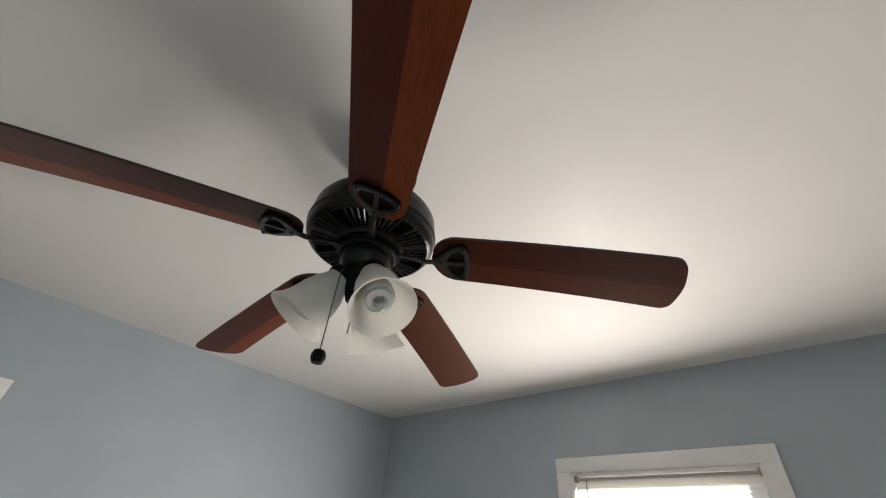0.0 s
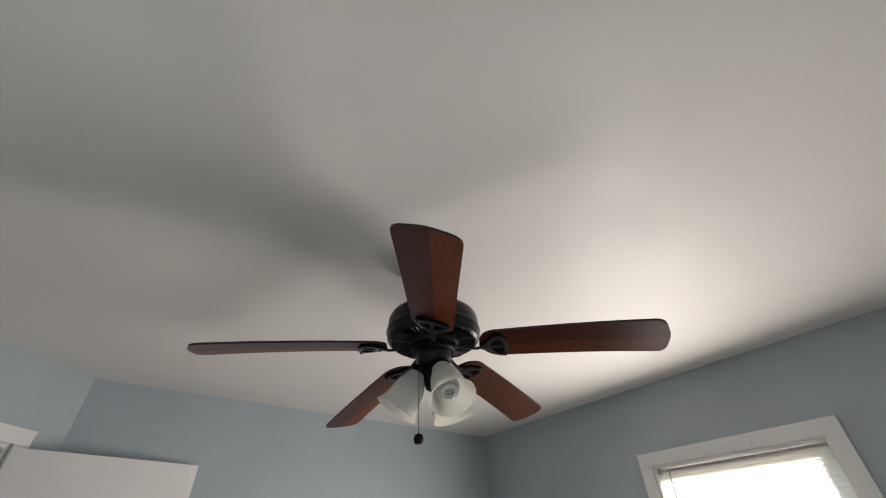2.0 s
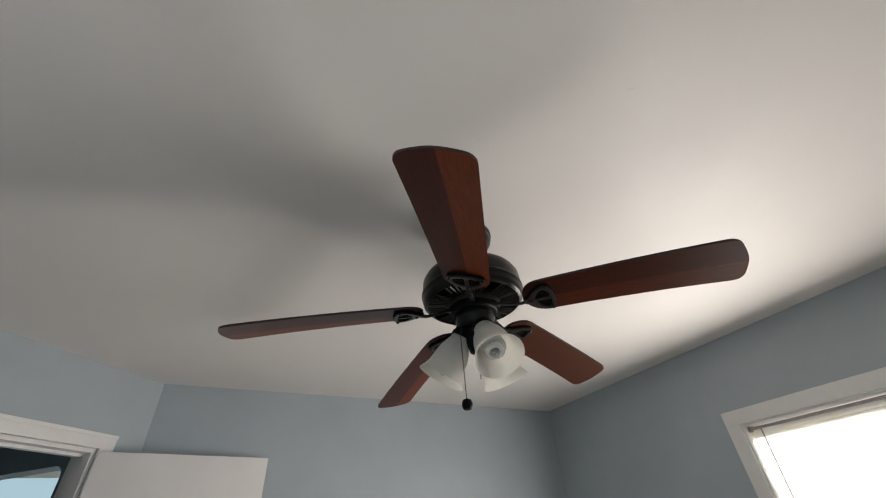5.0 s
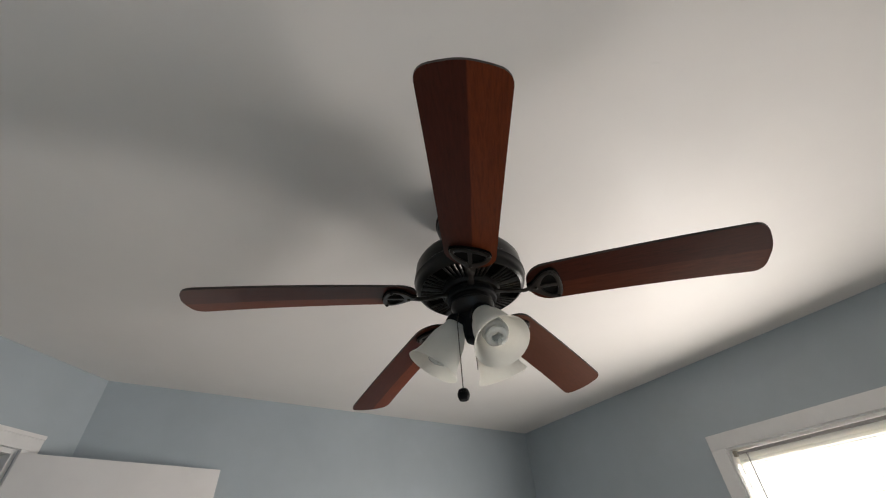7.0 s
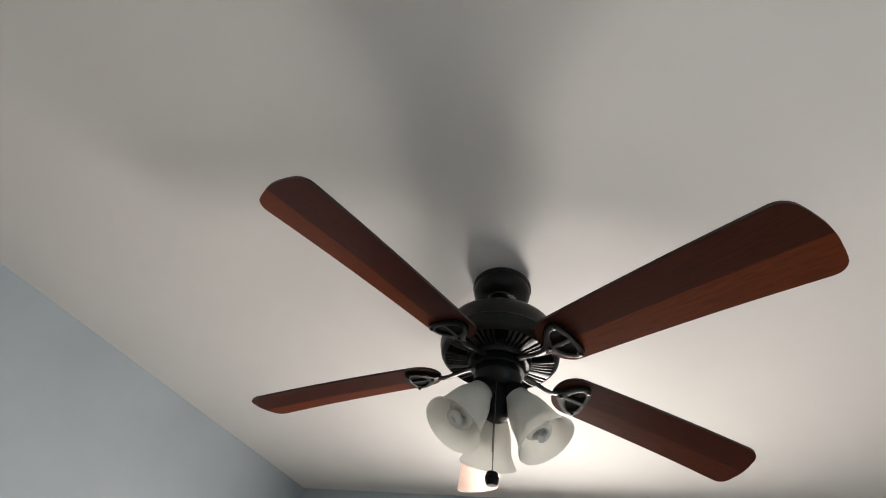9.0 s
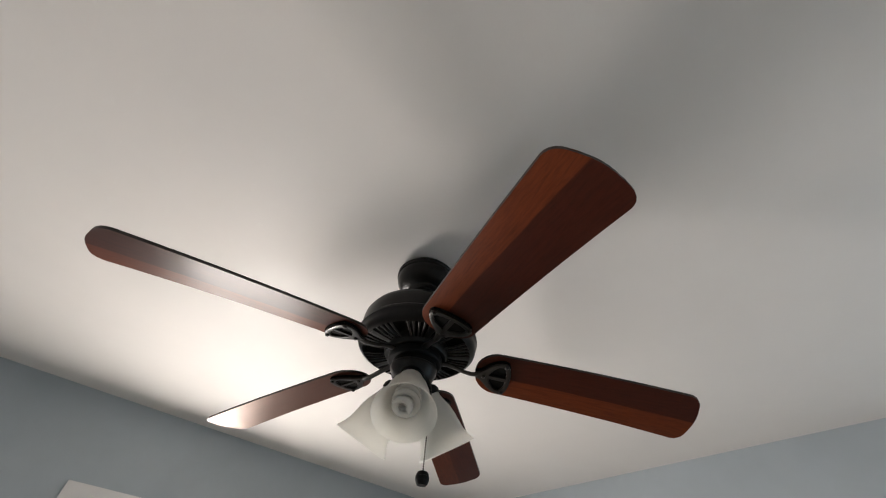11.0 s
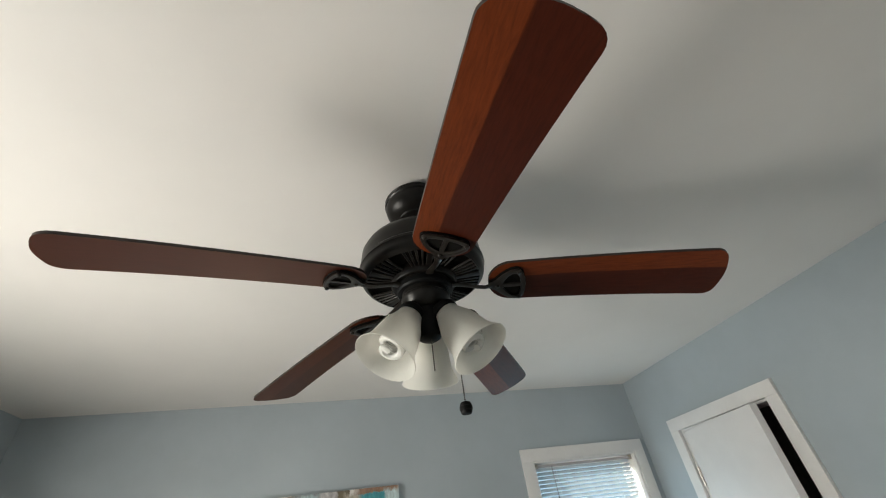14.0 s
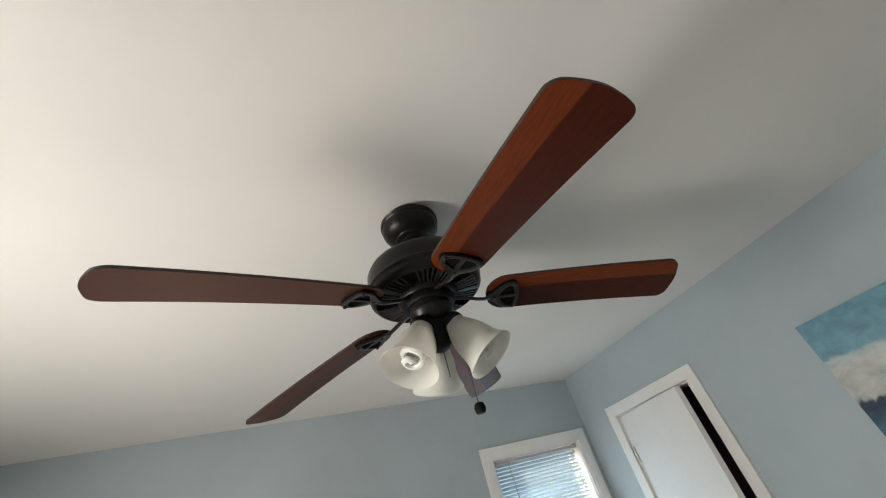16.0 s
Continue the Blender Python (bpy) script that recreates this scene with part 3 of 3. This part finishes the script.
part("motor_housing", revolve([(r, D(z) + DROP) for r, z in (
    (0.0, 2.277), (0.050, 2.277), (0.085, 2.274), (0.115, 2.267), (0.133, 2.256), (0.1405, 2.242), (0.1425, 2.222), (0.1435, 2.206), (0.1460, 2.203), (0.1465, 2.197), (0.1440, 2.193), (0.1435, 2.184),
    (0.1415, 2.176), (0.137, 2.170), (0.130, 2.166), (0.128, 2.169), (0.126, 2.182), (0.078, 2.182), (0.076, 2.160), (0.072, 2.154), (0.0, 2.154))], 72), BRONZE, FAN, "bronze drum motor housing")
rib = bmesh.new()
sweep([(0.075, 0, D(2.166)), (0.102, 0, D(2.166)), (0.129, 0, D(2.168))], [0.0020, 0.0026, 0.0032], 0.0026, rib, n=8)
rib = mesh_of("vent_rib", rib, BRONZE2)
for i in range(60):
    if i % 12 not in (0, 11):
        part("vent_rib", rib, None, FAN, m=pose(0, 0, DROP, 0, 0, 54.8 + 6 * i))
for k in range(5):
    web = sweep([(0.074, 0, D(2.165)), (0.129, 0, D(2.167))], [0.006, 0.011], 0.003, n=6)
    part("vent_web", web, BRONZE, FAN, m=pose(0, 0, DROP, 0, 0, 234.8 - 3 + 72 * k))
part("flywheel", revolve([(0.0, D(2.133)), (0.061, D(2.133)), (0.064, D(2.130)), (0.064, D(2.118)), (0.061, D(2.114)), (0.0, D(2.114))]), BLACK, FAN)
# flat black ring stands in for the shade between the ribs
part("vent_shade", revolve([(r, D(z) + DROP) for r, z in ((0.0785, 2.1815), (0.0785, 2.179), (0.1255, 2.179), (0.1255, 2.1815), (0.0785, 2.1815))], 72), HOLLOW, FAN, "black ring painting the shade behind the vent ribs")
part("switch_housing", revolve([(0.0, D(2.132)), (0.049, D(2.132)), (0.052, D(2.128)), (0.052, D(2.104)), (0.0545, D(2.101)), (0.0545, D(2.096)), (0.052, D(2.092)), (0.048, D(2.080)), (0.040, D(2.071)),
                                (0.034, D(2.068)), (0.0, D(2.068))]), BRONZE, FAN, "bronze switch housing")
part("light_fitter", revolve([(0.0, D(2.069)), (0.033, D(2.069)), (0.034, D(2.060)), (0.036, D(2.045)), (0.033, D(2.028)), (0.026, D(2.014)), (0.024, D(2.006)), (0.018, D(2.002)), (0.0, D(2.001))], 32), BLACK, FAN)

# blades: x outwards, y across, pitched, drooping to the tip
PITCH = math.tan(radians(-14))


def droop(x):
    return 2.1195 - 0.065 * (x - 0.15) - 0.064 * max(0, x - 0.15) ** 2


def half_width(x):
    if x < 0.20:
        u = (0.20 - x) / 0.055
        return 0.0555 * math.sqrt(max(0.0, 1 - u * u)) + 0.0015
    w = 0.0566 + 0.0083 * (x - 0.20) / 0.42
    if x > 0.624:
        w += -0.028 + math.sqrt(max(0.0, 0.028 ** 2 - (x - 0.624) ** 2))
    return w


def blade_mesh(material):
    xs = [0.145, 0.147, 0.151, 0.157, 0.165, 0.175, 0.187, 0.20] + [0.20 + 0.424 * i / 16 for i in range(1, 17)] + [0.631, 0.638, 0.644, 0.6485, 0.6512, 0.652]
    n = 9
    bm = bmesh.new()
    sides = []
    for dz in (-0.003, 0.003):
        grid = []
        for x in xs:
            w = half_width(x)
            row = []
            for j in range(n):
                u = 2 * j / (n - 1) - 1
                y = u * w
                bow = -0.007 * u * u * max(0.0, (x - 0.5) / 0.158)
                row.append(bm.verts.new((x + bow - 0.006 * max(0.0, x - 0.20), y, D(droop(x)) + y * PITCH + dz)))
            grid.append(row)
        sides.append(grid)
    lo, hi = sides
    for i in range(len(xs) - 1):
        for j in range(n - 1):
            bm.faces.new((lo[i][j], lo[i][j + 1], lo[i + 1][j + 1], lo[i + 1][j]))
            bm.faces.new((hi[i][j], hi[i + 1][j], hi[i + 1][j + 1], hi[i][j + 1]))
    ring = lambda g: [r[0] for r in g] + g[-1][1:] + [r[-1] for r in reversed(g[:-1])] + list(reversed(g[0][1:-1]))
    a, b = ring(lo), ring(hi)
    for i in range(len(a)):
        f = bm.faces.new((a[i], b[i], b[(i + 1) % len(a)], a[(i + 1) % len(a)]))
        f.material_index = 1
    bmesh.ops.recalc_face_normals(bm, faces=bm.faces)
    return mesh_of("blade", bm, [material, EDGE])


high, faint, low, even = blade_mesh(WOOD_HIGH), blade_mesh(WOOD_FAINT), blade_mesh(WOOD_LOW), blade_mesh(WOOD_PLAIN)

# blade iron: an arm that opens into a flat D-shaped plate with two cut-outs, on a dark pad
zp = D(2.1195) - 0.0105
tilt_at = lambda x, y: (x, y, zp - 0.065 * (x - 0.15) + y * PITCH)
PLATE = [(0.146, 0.0075), (0.156, 0.0110), (0.165, 0.0190), (0.175, 0.0295), (0.186, 0.0380), (0.198, 0.0435), (0.209, 0.0450), (0.217, 0.0415), (0.2225, 0.0310), (0.2255, 0.0160), (0.2265, 0.0)]
HOLE = [(0.1755, 0.0045), (0.2165, 0.0045), (0.2150, 0.0180), (0.2110, 0.0300), (0.2045, 0.0350), (0.1965, 0.0335), (0.1880, 0.0265), (0.1805, 0.0150)]


def flat_plate(loops, low, high, bevel):
    """A sheet cut to the first loop, with the others as holes, laid along the pitched blade."""
    bm = bmesh.new()
    edges = []
    for loop in loops:
        vs = [bm.verts.new((x, y, low)) for x, y in loop]
        edges += [bm.edges.new((vs[i], vs[(i + 1) % len(vs)])) for i in range(len(vs))]
    bmesh.ops.triangle_fill(bm, use_beauty=True, use_dissolve=False, edges=edges)
    top = bmesh.ops.extrude_face_region(bm, geom=bm.faces[:])["geom"]
    bmesh.ops.translate(bm, verts=[v for v in top if isinstance(v, bmesh.types.BMVert)], vec=(0, 0, high - low))
    bmesh.ops.recalc_face_normals(bm, faces=bm.faces)
    sharp = [e for e in bm.edges if len(e.link_faces) == 2 and e.calc_face_angle(0) > 1.2]
    if bevel:
        bmesh.ops.bevel(bm, geom=sharp, offset=bevel, segments=2, affect="EDGES", profile=0.5)
    for v in bm.verts:
        v.co.z += tilt_at(v.co.x, v.co.y)[2]
    return bm


around = PLATE + [(x, -y) for x, y in PLATE[-2::-1]]
iron = flat_plate([around, HOLE, [(x, -y) for x, y in HOLE]], -0.0030, 0.0020, 0.0011)
sweep([(0.054, 0, D(2.124)), (0.078, 0, D(2.123)), (0.098, 0, D(2.117)), (0.120, 0, D(2.110)), (0.136, 0, zp - 0.002), (0.152, 0, zp)], [0.010, 0.0085, 0.0070, 0.0068, 0.0075, 0.0085], 0.0036, iron)
iron = mesh_of("blade_iron", iron, BRONZE2)
pad = mesh_of("pad", flat_plate([[(0.1865 + (x - 0.1865) * 1.03, y * 1.03) for x, y in around]], 0.0022, 0.0075, 0.0), HOLLOW)
screw = mesh_of("screw", revolve([(0, -0.003), (0.003, -0.0025), (0.0045, -0.001), (0.0045, 0.003), (0, 0.003)], 12), BRONZE2)
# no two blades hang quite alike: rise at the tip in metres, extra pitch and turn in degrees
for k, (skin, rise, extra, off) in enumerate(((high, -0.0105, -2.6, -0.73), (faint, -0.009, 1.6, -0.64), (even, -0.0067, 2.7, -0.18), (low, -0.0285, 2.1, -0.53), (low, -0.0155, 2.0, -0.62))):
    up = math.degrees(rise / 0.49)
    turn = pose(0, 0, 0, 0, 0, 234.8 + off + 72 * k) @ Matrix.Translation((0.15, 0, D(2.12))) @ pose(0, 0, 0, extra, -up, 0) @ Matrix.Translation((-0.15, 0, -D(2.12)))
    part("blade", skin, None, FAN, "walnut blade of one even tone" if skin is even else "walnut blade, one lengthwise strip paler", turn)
    bi = part("blade_iron", iron, None, FAN, "bronze blade iron with two cut-outs", turn)
    part("pad", pad, None, bi, "thin black pad under the iron")
    for x, y in ((0.2125, -0.0385), (0.2125, 0.0385), (0.164, 0.0)):
        q = tilt_at(x, y)
        part("screw", screw, None, bi, m=Matrix.Translation((q[0], q[1], q[2] - 0.0040)))

# lamps
shade = revolve([(0.024, 0.0), (0.027, -0.004), (0.0285, -0.014), (0.033, -0.026), (0.040, -0.042), (0.0445, -0.060), (0.0470, -0.078), (0.0495, -0.094), (0.0545, -0.108), (0.0610, -0.119), (0.0635, -0.123),
                 (0.0630, -0.1250), (0.0600, -0.1215), (0.0520, -0.108), (0.0470, -0.094), (0.0445, -0.078), (0.0420, -0.060), (0.0375, -0.042), (0.0305, -0.026), (0.0260, -0.014), (0.0240, -0.005), (0.0215, -0.002), (0.024, 0.0)], 40)
shade = mesh_of("lamp_shade", shade, FROST)
socket = mesh_of("socket", revolve([(0.0, 0.022), (0.014, 0.022), (0.018, 0.016), (0.026, 0.012), (0.030, 0.004), (0.030, -0.006), (0.022, -0.008), (0.020, -0.030), (0.0, -0.030)], 28), BLACK)
coil = bmesh.new()
turns, steps = 3.25, 60
helix = []
for i in range(steps + 1):
    u = i / steps
    r = 0.019 + 0.004 * math.sin(math.pi * min(1, u * 1.05)) - 0.012 * max(0, u - 0.82) / 0.18
    helix.append((r * math.cos(2 * math.pi * turns * u), r * math.sin(2 * math.pi * turns * u), -0.052 - 0.060 * u))
sweep(helix, 0.0072, 0.0072, coil, n=8)
revolve([(0.0, -0.026), (0.016, -0.026), (0.021, -0.036), (0.022, -0.050), (0.018, -0.053), (0.0, -0.053)], 20, coil)
coil = mesh_of("bulb", coil, BULB)
LEAN = math.degrees(math.atan2(0.063, 0.100))
for k in range(3):
    az = 22 + 120 * k
    lamp = pose(0, 0, 0, 0, 0, az) @ Matrix.Translation((0.0415, 0, D(2.055))) @ pose(0, 0, 0, 0, -LEAN, 0)
    part("socket", socket, None, FAN, "black lamp socket", lamp)
    part("lamp_shade", shade, None, FAN, "frosted white bell glass shade", lamp)
    part("bulb", coil, None, FAN, "white spiral lamp", lamp @ pose(0, 0, 0, 0, 0, 40 * k))
    arm = sweep([(0.020, 0, D(2.058)), (0.030, 0, D(2.066)), (0.036, 0, D(2.066))], 0.009, 0.009)
    part("lamp_arm", arm, BLACK, FAN, m=pose(0, 0, 0, 0, 0, az))


def chain(x, y, z0, z1, top):
    bm = bmesh.new()
    n = int((z0 - z1) / 0.0042)
    for i in range(n):
        z = z0 - (i + 0.5) * (z0 - z1) / n
        u = i / max(1, n - 1)
        bmesh.ops.create_icosphere(bm, subdivisions=1, radius=0.0017, matrix=Matrix.Translation((x + (top[0] - x) * (1 - min(1, u * 8)), y + (top[1] - y) * (1 - min(1, u * 8)), D(z))))
    sweep([(x, y, D(z0 - 0.01)), (x, y, D(z1))], 0.0006, 0.0006, bm, n=5)
    return part("pull_chain", bm, CHAIN, FAN, "thin dark beaded pull chain")


CHAIN = plain("dark_bead_chain", (0.07, 0.06, 0.05), 0.4, 0.7)
long_chain = chain(-0.060, -0.012, 2.062, 1.878, (-0.052, -0.010))
part("fob", revolve([(0.0, 0.0135), (0.003, 0.0130), (0.004, 0.0115), (0.0095, 0.0105), (0.0115, 0.0070), (0.0118, 0.0035), (0.0128, 0.0030), (0.0128, -0.0040), (0.0118, -0.0045), (0.0110, -0.0085), (0.0090, -0.0115), (0.0, -0.0120)], 20,
                    m=Matrix.Translation((-0.060, -0.012, D(1.864)))), BLACK, long_chain, "small black barrel fob")
chain(-0.002, 0.005, 2.003, 1.934, (-0.002, 0.005))
